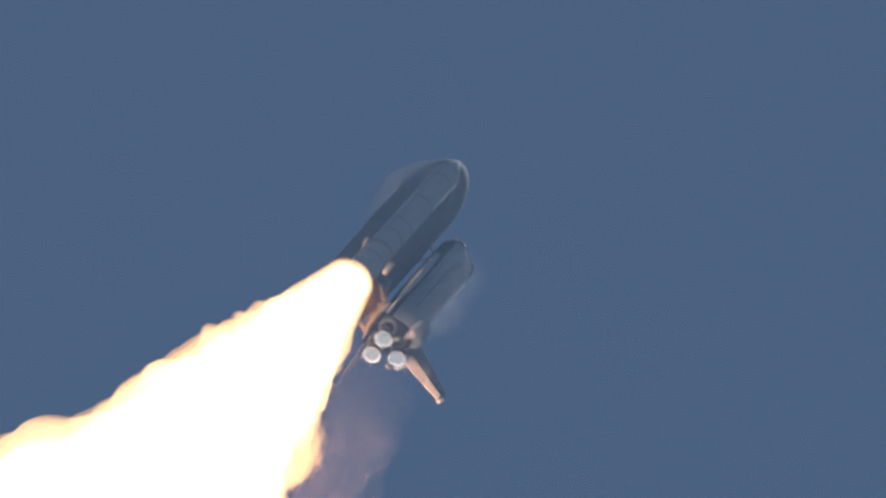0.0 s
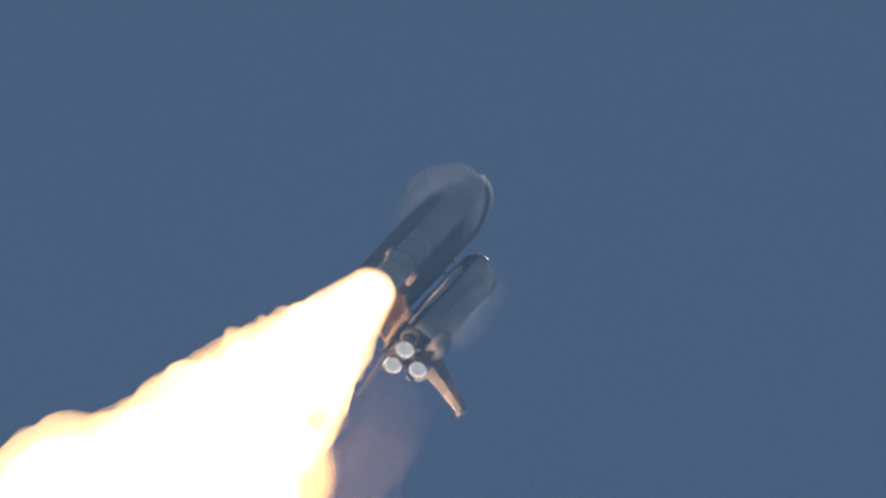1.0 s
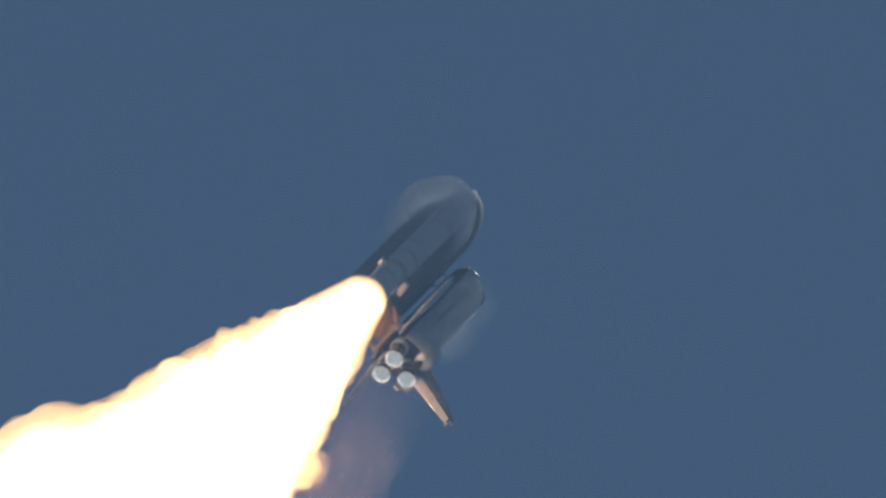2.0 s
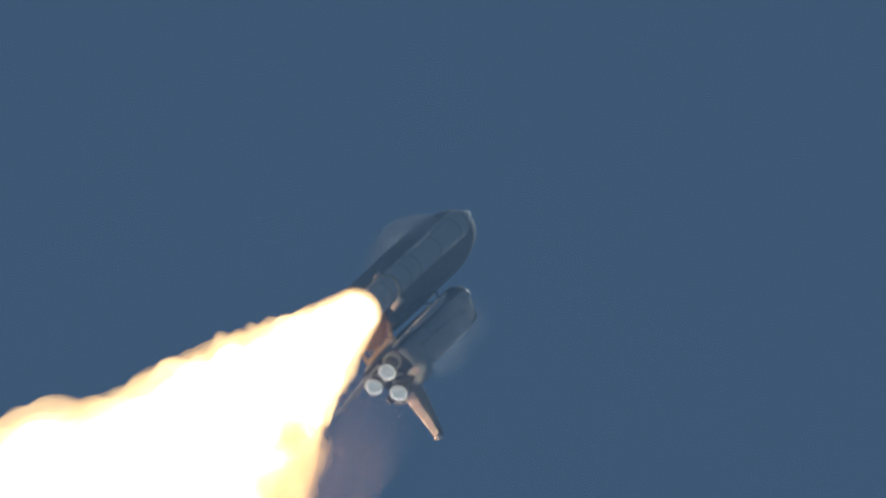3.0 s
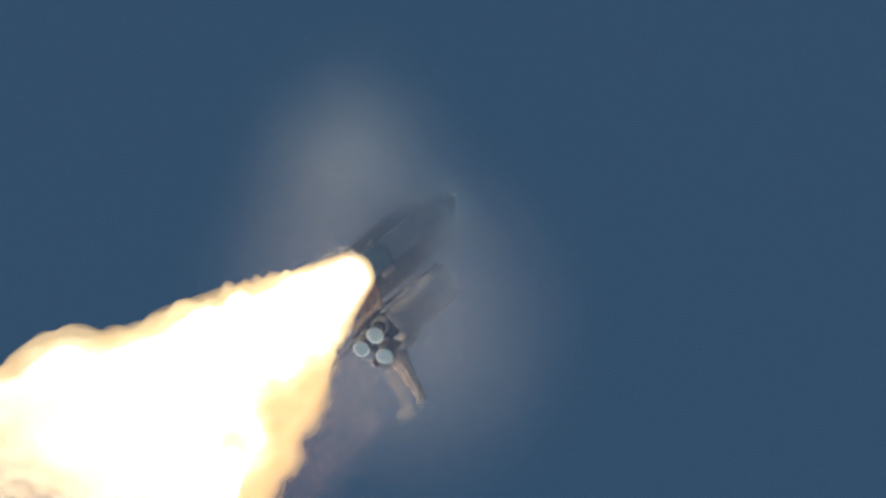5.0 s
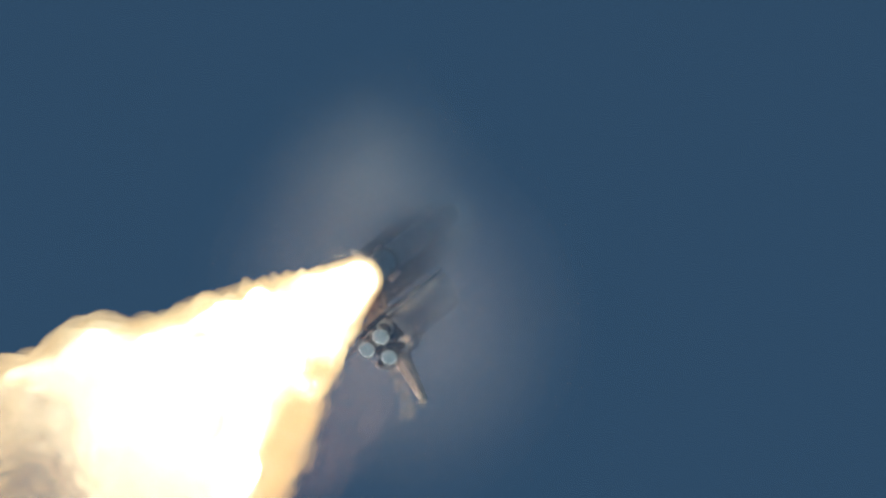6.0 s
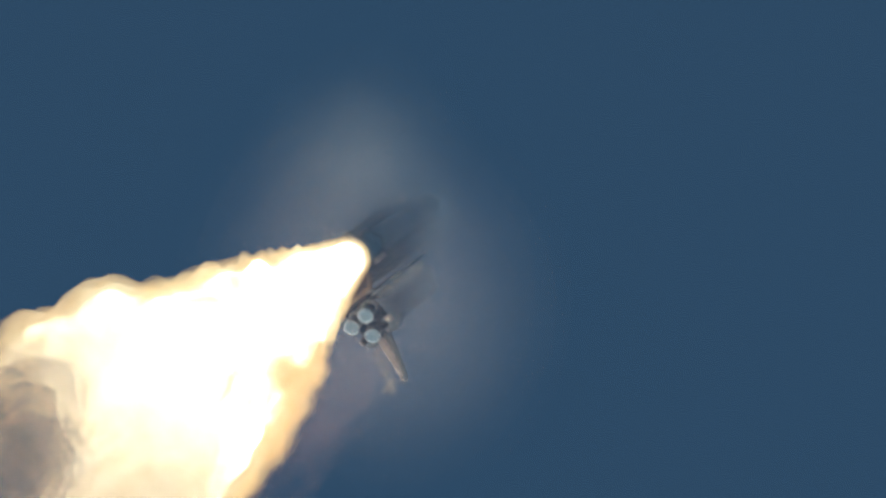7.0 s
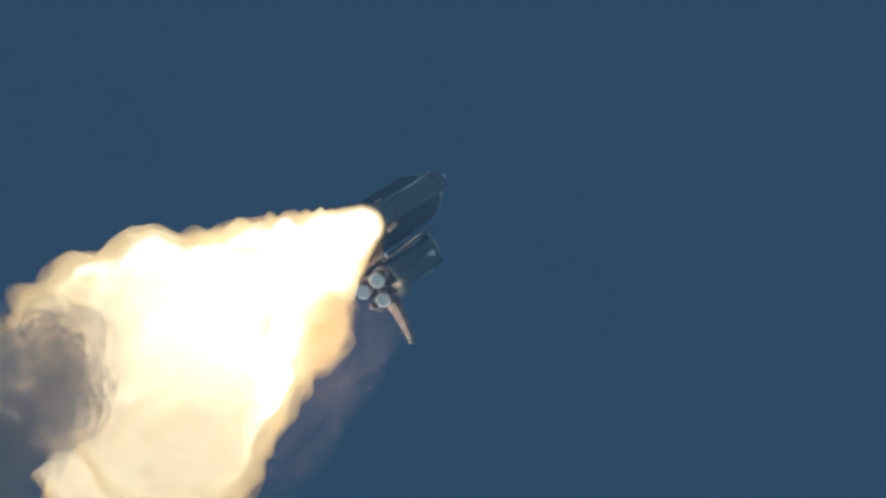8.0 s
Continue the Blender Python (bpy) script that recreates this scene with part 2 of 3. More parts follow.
def loft(sections, bm=None, cap=True):
    """A skin through rings of points, all of one count."""
    bm = bm or bmesh.new()
    rings = [[bm.verts.new(p) for p in s] for s in sections]
    n = len(rings[0])
    for a, b in zip(rings, rings[1:]):
        for i in range(n):
            bm.faces.new((a[i], a[(i + 1) % n], b[(i + 1) % n], b[i]))
    if cap:
        bm.faces.new(rings[0])
        bm.faces.new(rings[-1][::-1])
    return bm


def rod(a, b, r, n=10, bm=None, ends=1.0):
    a, b = Vector(a), Vector(b)
    turn = (b - a).to_track_quat("Z", "Y").to_matrix().to_4x4()
    h = (b - a).length
    return lathe([(0, 0), (r * 0.9, 0), (r, r * 0.3), (r * ends, h - r * 0.3), (r * ends * 0.9, h), (0, h)], n, a, turn, bm)


def box(size, at=(0, 0, 0), turn=None, bevel=0.05):
    bm = bmesh.new()
    bmesh.ops.create_cube(bm, size=1, matrix=Matrix.Translation(at) @ (turn or Matrix.Identity(4)) @ Matrix.Diagonal((*size, 1)))
    if bevel:
        bmesh.ops.bevel(bm, geom=bm.edges[:], offset=bevel, segments=2, affect="EDGES")
    return bm


def oval(w, low, high, z, n=28, power=2.6, x=0.0):
    """A rounded section across the stack: half width w, from y = low to y = high."""
    pts = []
    for i in range(n):
        a = 2 * math.pi * i / n
        c, s = math.cos(a), math.sin(a)
        f = lambda v: math.copysign(abs(v) ** (2 / power), v)
        pts.append((x + w * f(c), (low + high) / 2 + (high - low) / 2 * f(s), z))
    return pts


# ---- unseen sea, and an added sheet that stands in for haze ----
sea_bm = bmesh.new()
bmesh.ops.create_circle(sea_bm, cap_ends=True, radius=4900, segments=96)
# sheet added between camera and stack in place of hazy air
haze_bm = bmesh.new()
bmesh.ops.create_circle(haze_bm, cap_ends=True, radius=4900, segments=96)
haze = tagged(part("haze_layer", haze_bm, HAZE_SHEET, None, "", False), "added see-through sheet before the stack, tinted sky blue to imitate haze", "haze", kind="structure")
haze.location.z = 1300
water = tagged(part("water", sea_bm, BOUNCE_WATER, None, "", False), "unseen blue sea below the climbing stack, paled to bounce light onto it", "sea", kind="structure")


# ---- external tank ----
def make_tank():
    et = thing("external_tank", "foam-covered external fuel tank between the boosters, its orange greyed to imitate haze", "fuel tank")
    ogive = [(4.2 * math.sqrt(max(0.0, 1 - (i / 14) ** 1.75)), 30.6 + 12.7 * i / 14) for i in range(14)] + [(0.42, 43.25)]
    part("tank_body", lathe([(4.17, 22.0), (4.2, 22.2), (4.2, 30.6)] + ogive[1:] + [(0.36, 43.4), (0, 43.4)], 72), HAZED_FOAM, et)
    part("nose_spike", lathe([(0.36, 43.38), (0.3, 44.0), (0.1, 44.6), (0, 44.7)], 20), STEEL, et, "pale metal nose spike")
    # ribbed band between the two inner tanks
    bm = bmesh.new()
    rings, n = [], 108
    for z in (15.15, 15.3, 21.8, 21.98):
        rings.append([bm.verts.new(((4.22 + (0.07 if i % 2 else 0.0)) * math.cos(2 * math.pi * i / n), (4.22 + (0.07 if i % 2 else 0.0)) * math.sin(2 * math.pi * i / n), z)) for i in range(n)])
    for a, b in zip(rings, rings[1:]):
        for i in range(n):
            bm.faces.new((a[i], a[(i + 1) % n], b[(i + 1) % n], b[i]))
    part("intertank_ribs", bm, HAZED_FOAM, et, "ribbed foam band", False)
    part("lower_tank", lathe([(4.2, 15.14), (4.2, 0.3)], 72), HAZED_FOAM, et)
    prof = [(4.2, 0.3), (4.28, 0.28), (4.28, -0.28), (4.18, -0.3)]
    prof += [(4.18 * math.cos(a), -0.3 - 2.75 * math.sin(a)) for a in (math.pi / 2 * i / 10 for i in range(1, 10))] + [(0, -3.05)]
    part("aft_dome", lathe(prof, 72), FOAM, et, "orange foam dome lit by the flame")
    part("feedline", rod((2.45, 3.75, 21), (2.45, 3.75, -0.6), 0.24, 14), HAZED_FOAM, et, "long feed pipe along the tank")
    part("cable_tray", box((0.35, 0.3, 26), (-1.5, 4.1, 11)), HAZED_FOAM, et, "narrow cable tray")
    part("pressure_line", rod((1.7, 4.0, 26), (1.7, 4.0, -0.5), 0.09, 8), STEEL, et)
    for k in range(6):
        part("line_bracket", box((1.1, 0.35, 0.25), (2.2, 3.85, 1.5 + 3.6 * k), None, 0.04), STEEL, et)
    # struts to the orbiter
    for sx in (1, -1):
        part("aft_strut", rod((sx * 3.1, 3.0, 0.0), (sx * 2.5, 5.25, -2.3), 0.32, 12), FOAM_RIB, et)
        part("diagonal_strut", rod((sx * 0.6, 4.2, 0.0), (sx * 2.4, 5.2, -2.3), 0.24, 10), FOAM_RIB, et)
        part("umbilical_plate", box((1.3, 0.5, 1.3), (sx * 2.5, 5.35, -2.5), None, 0.1), STEEL, et)
        part("forward_strut", rod((sx * 1.5, 4.1, 19.5), (0, 5.7, 20.6), 0.13, 10), STEEL, et)
    part("crossbeam", rod((-2.7, 4.9, -2.3), (2.7, 4.9, -2.3), 0.34, 12), FOAM_RIB, et, "foam-covered crossbeam")
    part("feed_elbow", rod((2.45, 3.75, -0.5), (2.5, 5.1, -2.2), 0.26, 12), FOAM_RIB, et)
    part("aft_vent", lathe([(0, -3.25), (0.5, -3.25), (0.6, -3.0), (0.7, -2.8)], 20), STEEL, et)
    return et


# ---- boosters ----
def make_booster(x, side):
    b = thing("rocket_booster", "white solid rocket booster with dark joint rings, firing", "rocket booster", "booster pair")
    R, at = 1.855, (x, 0, 0)
    prof = [(0, 33.4), (0.25, 33.3), (0.42, 33.0), (R, 28.4), (R, -7.0)]
    part("casing", lathe(prof, 48, at), WHITE_PAINT, b)
    for z in (27.9, 24.8, 16.9, 8.9, 5.0, -3.0):
        part("joint_ring", lathe([(R - 0.02, z - 0.2), (R + 0.05, z - 0.16), (R + 0.05, z + 0.16), (R - 0.02, z + 0.2)], 48, at), CORK, b)
    part("aft_skirt", lathe([(R - 0.02, -6.6), (R + 0.04, -6.9), (R + 0.05, -7.4), (2.63, -10.3), (2.66, -10.5), (2.5, -10.5), (1.7, -7.6)], 48, at), WHITE_PAINT, b)
    part("nozzle", lathe([(0.9, -7.6), (1.0, -9.0), (1.9, -12.0), (1.82, -12.0), (0.85, -8.8)], 40, at), DARK_METAL, b, "dark flared nozzle")
    part("attach_ring", lathe([(R, -0.5), (R + 0.28, -0.46), (R + 0.28, 0.46), (R, 0.5)], 48, at), CORK, b, "attachment ring")
    for sy in (1, -1):
        part("avionics_box", box((2.0, 0.8, 1.0) if sy > 0 else (1.2, 0.5, 0.8), (x + side * 0.3, sy * (2.45 if sy > 0 else 2.2), -1.4 if sy > 0 else 0.6), None, 0.1), FIRELIT_TILE, b)
    for k in range(3):
        part("stiffener_ring", lathe([(R, -5.0 + 0.8 * k), (R + 0.12, -5.0 + 0.8 * k), (R + 0.12, -4.9 + 0.8 * k), (R, -4.9 + 0.8 * k)], 48, at), WHITE_PAINT, b)
    part("systems_tunnel", box((0.28, 0.2, 26), (x + side * 1.33, -1.33, 7), pose(0, 0, 0, 0, 0, -45 * side), 0.04), WHITE_PAINT, b, "long cable tunnel")
    for yy in (1.2, -1.2, 0.2):
        part("sway_strut", rod((x - side * 1.75, yy * 0.6, 0.0), (side * 4.1, yy, 0.2), 0.14, 10), STEEL, b)
    part("thrust_fitting", box((0.6, 0.7, 1.0), (side * 4.45, 0, 24.8), None, 0.08), STEEL, b)
    for k in range(4):
        part("separation_motor", lathe([(0, 0.5), (0.16, 0.5), (0.2, -0.1), (0.24, -0.5), (0.2, -0.5), (0, -0.2)], 12, (x + 1.95 * math.cos(2.2 + 0.25 * k) * side, 1.95 * math.sin(2.2 + 0.25 * k), -8.0)), STEEL, b)
    return b


# ---- orbiter ----
def plate(outline, thick, place):
    """A wing-like plate: outline of (span, chord, half thickness); place maps (span, up, chord) to the stack."""
    secs = []
    for span, lead, trail, h, up in outline:
        c = lead - trail
        pts = []
        shape = [(0, 0), (0.03, 0.45), (0.12, 0.8), (0.35, 1.0), (0.65, 0.75), (0.97, 0.12), (1, 0.06), (1, -0.06), (0.97, -0.12), (0.65, -0.75), (0.35, -1.0), (0.12, -0.8), (0.03, -0.45)]
        for u, v in shape:
            pts.append(place(span, up + v * h * thick, lead - u * c))
        secs.append(pts)
    return loft(secs)


def make_orbiter():
    o = thing("space_shuttle_orbiter", "white winged orbiter with black belly and three firing engines", "spacecraft")
    sec = [(27.2, 0.25, 6.85, 7.35, 2.0), (26.9, 0.7, 6.35, 7.75, 2.0), (26.0, 1.25, 5.98, 8.4, 2.1), (24.4, 1.8, 5.75, 9.05, 2.3), (23.0, 2.15, 5.66, 9.6, 2.4), (22.0, 2.33, 5.6, 10.45, 2.4), (21.2, 2.45, 5.58, 10.85, 2.5), (19.5, 2.58, 5.55, 11.0, 2.7), (12, 2.62, 5.52, 11.02, 2.8), (4, 2.64, 5.5, 11.02, 2.8), (0, 2.68, 5.52, 11.05, 2.8), (-2.4, 2.75, 5.62, 11.1, 3.0), (-3.6, 2.75, 5.75, 11.0, 3.2)]
    part("fuselage", loft([oval(w, a, b, z, 36, p) for z, w, a, b, p in sec]), TILE_WHITE, o)
    part("belly", loft([oval(w * 1.012, a - (0.5 if z < 23 else 0.03), a + (b - a) * 0.26, z, 36, 3.2) for z, w, a, b, p in sec[1:]]), TILE_BLACK, o, "black tiled belly")
    part("nose_cap", loft([oval(w * 1.03 + 0.02, a - 0.03, b + 0.04, z + 0.04, 32, p) for z, w, a, b, p in sec[:4]]), CARBON, o, "dark grey nose cap")
    part("forward_panel", loft([oval(w * 0.8, b - 0.7, b + 0.05, z, 24, 2.2) for z, w, a, b, p in sec[3:8]]), TILE_BLACK, o, "black panel round the cockpit")
    for k in range(-3, 3):
        x = (k + 0.5) * 0.62
        part("cockpit_window", box((0.5, 0.62, 0.06), (x, 10.05 - 0.07 * abs(k + 0.5), 22.55 - 0.12 * abs(k + 0.5)), pose(0, 0, 0, -42, 0, 0), 0.02), GLASS_DARK, o)
    for sx in (1, -1):
        bm = bmesh.new()
        secs = []
        for z in (19.2, 10, 0.6):
            secs.append([(sx * 2.63 * math.cos(a), 8.3 + 2.76 * math.sin(a) ** 0.8, z) for a in (math.pi / 2 * i / 10 for i in range(11))] + [(sx * 2.55 * math.cos(a), 8.3 + 2.66 * math.sin(a) ** 0.8, z) for a in (math.pi / 2 * i / 10 for i in range(10, -1, -1))])
        part("payload_bay_door", loft(secs, bm), BLANKET, o)
        for k in range(1, 5):
            part("door_hinge_line", box((0.1, 0.08, 3.4), (sx * 2.66, 8.35, 19 - 3.9 * k), None, 0.02), TILE_BLACK, o)
    # wings: span, leading z, trailing z, half thickness, height
    for sx in (1, -1):
        wing = [(2.3, 19.5, -3.2, 0.45, 5.95), (3.4, 13.5, -3.2, 0.5, 5.95), (4.8, 8.0, -3.1, 0.5, 6.0), (8.5, 4.1, -2.3, 0.34, 6.15), (11.6, 1.2, -1.5, 0.18, 6.3), (11.95, 0.4, -1.3, 0.08, 6.32)]
        w = part("wing", plate(wing, 1, lambda s, u, c, sx=sx: (sx * s, u, c)), TILE_WHITE, o)
        edge = [(4.5, 9.3, 8.3, 0.3, 6.0), (4.8, 8.1, 7.0, 0.3, 6.0), (8.5, 4.2, 3.2, 0.22, 6.15), (11.6, 1.3, 0.5, 0.14, 6.3)]
        part("leading_edge", plate(edge, 1, lambda s, u, c, sx=sx: (sx * s, u, c)), CARBON, w, "grey carbon leading edge")
        for s0, s1 in ((3.0, 6.9), (7.0, 11.5)):
            lead = lambda s: -3.22 + (s - 3.0) * 0.2
            elev = [(s0, lead(s0) - 0.05, lead(s0) - 1.75 + 0.05 * (s0 - 3), 0.22, 5.97 + 0.04 * (s0 - 3)), (s1, lead(s1) - 0.05, lead(s1) - 1.75 + 0.05 * (s1 - 3), 0.14, 5.97 + 0.04 * (s1 - 3))]
            part("elevon", plate(elev, 1, lambda s, u, c, sx=sx: (sx * s, u, c)), TILE_WHITE, w)
    # fin with a split rudder
    fin = [(10.8, 1.6, -4.4, 0.42, 0), (11.5, -0.2, -4.75, 0.40, 0), (18.5, -6.7, -8.05, 0.2, 0), (18.95, -7.3, -8.3, 0.12, 0)]
    f = part("vertical_tail", plate(fin, 1, lambda s, u, c: (u, s, c)), SHADED_TILE, o, "white swept vertical tail, greyed to stand in for shade")
    hinge = lambda y: -4.95 - (y - 11.6) * 0.485
    for sx in (1, -1):
        secs = []
        for y in (11.9, 15.0, 18.35):
            z0, z1, h = hinge(y), hinge(y) - (2.0 - 0.13 * (y - 11.9)), 0.6 - 0.045 * (y - 11.9)
            secs.append([(sx * 0.03, y, z0), (sx * h, y, z0 - 0.03), (sx * 0.09, y, z1), (sx * 0.02, y, z1)])
        part("rudder_panel", loft(secs), FIRELIT_TILE, f, "", False)
    for sx in (1, -1):
        part("hinge_gap", rod((sx * 0.36, 11.9, -5.0), (sx * 0.2, 18.3, -8.1), 0.19, 8), TILE_BLACK, f, "dark rudder hinge line")
    part("tail_tip", box((0.34, 0.6, 1.7), (0, 18.75, -9.1), pose(0, 0, 0, -12, 0, 0), 0.12), FIRELIT_TILE, f)
    # aft end
    part("aft_bulkhead", loft([oval(2.72, 5.8, 10.95, -3.58, 32, 3.2), oval(2.6, 5.95, 10.8, -3.9, 32, 3.2), oval(1.9, 6.4, 10.3, -4.3, 32, 2.4)]), TILE_BLACK, o, "dark heat shield at the aft end")
    flap = [(0.0, -3.9, -6.0, 0.2, 0), (5.0, -3.9, -6.0, 0.2, 0)]
    part("body_flap", plate(flap, 1, lambda s, u, c: (s - 2.5, 5.75 + u, c)), TILE_BLACK, o, "black body flap")
    for sx in (1, -1):
        pod_secs = [(1.7, 0.25, 10.3, 11.0), (0.6, 0.8, 9.9, 11.7), (-1.5, 1.15, 9.6, 12.15), (-3.6, 1.2, 9.55, 12.2), (-4.6, 1.05, 9.7, 12.0), (-5.0, 0.8, 9.95, 11.7)]
        pod = part("engine_pod", loft([oval(w, a, b, z, 24, 2.4, sx * 2.05) for z, w, a, b in pod_secs]), TILE_WHITE, o, "rounded white manoeuvring engine pod")
        part("pod_nozzle", lathe([(0.2, 0.2), (0.3, -0.2), (0.58, -1.1), (0.62, -1.3), (0.57, -1.3), (0.25, -0.2), (0, 0.0)], 24, (sx * 2.05, 10.75, -4.9), pose(0, 0, 0, -12, sx * 6, 0)), DARK_METAL, pod)
        part("thruster_housing", box((0.7, 0.9, 1.3), (sx * 2.95, 10.4, -4.7), None, 0.15), FIRELIT_TILE, pod)
    # main engines: throat, exit, tilt
    for x, y, z, tx, ty in ((0, 9.64, -3.4, 16, 0), (1.35, 7.1, -4.0, 10, 2), (-1.35, 7.1, -4.0, 10, -2)):
        m = Matrix.Translation((x, y, z)) @ pose(0, 0, 0, tx, -ty, 0)
        bell = [(0.45, 0.3), (0.55, -0.3), (0.42, -0.9), (0.62, -1.5), (0.9, -2.3), (1.08, -3.2), (1.17, -4.05), (1.19, -4.2), (1.12, -4.2), (1.09, -4.05), (0.98, -3.2)]
        e = part("main_engine", lathe(bell, 40, (0, 0, 0), m), DARK_METAL, o, "dark bell-shaped main engine")
        part("nozzle_rim", lathe([(1.2, -4.02), (1.24, -4.1), (1.24, -4.22), (1.17, -4.26), (1.1, -4.22)], 40, (0, 0, 0), m), RIM_METAL, e, "bright nozzle rim")
        part("exhaust_glow", lathe([(1.02, -3.98), (0.6, -3.72), (0, -3.65)], 32, (0, 0, 0), m), ENGINE_GLOW, e, "pale blue exhaust glow")
        part("exhaust_edge", lathe([(1.1, -4.1), (1.06, -4.04), (1.02, -3.98)], 32, (0, 0, 0), m), ENGINE_EDGE, e, "bright ring of exhaust")
        part("hat_band", lathe([(0.98, -2.6), (1.03, -2.62), (1.05, -2.75), (1.0, -2.78)], 40, (0, 0, 0), m), STEEL, e)
        part("nozzle_shield", lathe([(1.25, 0.2), (1.3, -0.4), (1.22, -0.75), (0.9, -0.85)], 32, (0, 0, 0), m), STEEL, e, "pale round engine shield")
    return o


# ---- exhaust ----
def plume_radius(d):
    """Outer radius of the plume d metres behind the tank's aft ring."""
    if d < 8.2:
        return 0.0
    # blunt head, forward of the nozzle, gives the glare there a solid shape
    head = 3.4 * math.sqrt(min(1.0, (d - 8.2) / 3.0))
    return head + max(0.0, d - 12) * 0.180 + 0.00006 * max(0.0, d - 12) ** 2 - max(0.0, d - 110) * 0.02


def billow(p, size):
    """Cauliflower relief, -1 to 1."""
    q = Vector(p) / size
    v = abs(noise.noise(q)) * 1.3 + abs(noise.noise(q * 2.2 + Vector((7, 3, 1)))) * 0.5
    return 1.6 * v - 0.68


def plume_axis(d, x0):
    """Centre of one booster's plume."""
    k = min(1.0, max(0.0, (d - 12) / 90))
    return Vector((x0 * (1 - 0.35 * k), 1.1 * k - 0.2 + 1.6 * max(0.0, (d - 110) / 60) ** 2, -d))


def plume_hull(x0, factor, grow, d0, d1, seed, steps=150, n=88, relief=0.3, ahead=0.0):
    bm = bmesh.new()
    rings = []
    for i in range(steps + 1):
        u = i / steps
        d = d0 + (d1 - d0) * u ** 1.25
        c = plume_axis(d, x0)
        ring = []
        for j in range(n):
            a = 2 * math.pi * j / n
            r = max(0.0, plume_radius(d + ahead) * factor + grow * min(1.0, (d + ahead - 8.2) / 3))
            way = Vector((math.cos(a), math.sin(a), 0))
            amp = relief * r * min(1.0, max(0.0, (d - 14) / 25))
            big = billow(Vector((c.x, c.y, c.z * 0.55)) + way * r + Vector((seed, 0, 0)), 1.5 + 0.036 * d)
            r = r + amp * big
            # two longer end lobes, above and below, shaped to fit the camera's view
            end = min(1.0, max(0.0, (d1 * (0.75 + 0.16 * abs(way.y) + 0.05 * way.y + 0.03 * way.x) - d) / (0.14 * d1)))
            r = max(0.02, r * math.sqrt(end * (2 - end)))
            ring.append(bm.verts.new(c + way * r))
        rings.append(ring)
    for a, b in zip(rings, rings[1:]):
        for j in range(n):
            bm.faces.new((a[j], a[(j + 1) % n], b[(j + 1) % n], b[j]))
    bm.faces.new(rings[0])
    bm.faces.new(rings[-1][::-1])
    return bm


def cloud_mesh(name, material, seed, shells=6, inner=0.3, level=3, relief=0.22):
    """A soft ball of gas, one unit wide: nested thin skins with a cauliflower relief, each thinner than the one inside it."""
    bm = bmesh.new()
    for k in range(shells):
        size = inner + (1 - inner) * k / (shells - 1)
        for v in bmesh.ops.create_icosphere(bm, subdivisions=level, radius=1)["verts"]:
            v.co *= size * (1 + relief * billow(v.co + Vector((seed * 5.1, 1.3 * k, 0)), 0.9))
    bmesh.ops.recalc_face_normals(bm, faces=bm.faces)
    me = bpy.data.meshes.new(name)
    bm.to_mesh(me)
    bm.free()
    for poly in me.polygons:
        poly.use_smooth = True
    me.materials.append(material)
    return me


def cloud(name, me, parent, size, label=""):
    ob = new(name, me)
    ob.parent, ob.scale = parent, size
    if label:
        ob["label"] = label
    return ob


def make_plume():
    p = thing("exhaust_plume", "white-hot booster exhaust plume with cream and amber billows", "exhaust plume")
    for x0, seed in ((6.37, 3.0), (-6.37, 21.0)):
        core = part("flame_core", plume_hull(x0, 0.77, 0.0, 8.4, 172, seed, 190, 110, 0.19), FIRE_CORE, p, "white-hot flame")
        for k, layer in enumerate(FIRE_LAYERS):
            part("flame_layer", plume_hull(x0, 0.78 + 0.011 * k, 0.03 + 0.06 * k, 8.4 - 0.07 * k, 173 + 0.4 * k, seed, 140, 84, 0.19, 0.07 * k), layer, core, "see-through glowing flame layer")
    for k in range(10):
        haze = part("haze_veil", plume_hull(1.0, 0.74, 0.85 * k, 12, 150, 40.0 + 3 * k, 60, 44, 0.12), MAUVE, p, "thin mauve haze beside the flame")
        haze.location = (0, 6.0, 0)
    return p


def make_billows(p):
    """Billows that ride down the outside of the plume; each is born inside the flame."""
    rng = random.Random(5)
    shapes = [cloud_mesh("billow", FIRE_PUFF if k < 5 else EMBER_PUFF, k + 1) for k in range(10)]
    made = []
    for k in range(320):
        size = rng.uniform(1.3, 2.9)
        ember = int(k % 5 < 3)
        a = rng.uniform(0.5, 2.3) if ember else rng.uniform(0, 2 * math.pi)
        size *= 1.7 if ember else 1.0
        how = (size, rng.choice((6.37, 6.37, -6.37)), a, (rng.uniform(26, 42) if ember else rng.uniform(16, 36)) + size * 2.0, rng.uniform(-1.8, 7.6), rng.uniform(34, 48), rng.uniform(-30, 30), 0.96 if ember else 0.84)
        ob = cloud("billow", shapes[k % 5 + 5 * ember], p, (size, size, size * rng.uniform(1.3, 2.0)))
        made.append((ob, *how))
    return made


def billow_rows(size, x0, a, start, born, speed, spin, reach):
    def place(t):
        d = min(120.0, start + speed * max(0.0, t - born))
        c = plume_axis(d, x0)
        out = min(1.0, max(0.0, (t - born) / 0.4)) * min(1.0, max(0.0, (116 - d) / 22))
        r = max(0.0, plume_radius(d) * (0.2 + (reach - 0.2) * out) - size * 0.35)
        q = c + Vector((math.cos(a), math.sin(a), 0)) * r
        return pose(q.x, q.y, q.z, spin * (t - 4) * 0.3, spin, math.degrees(a) + spin * t * 0.3)
    return [(0.25 * k, place(0.25 * k)) for k in range(33)]


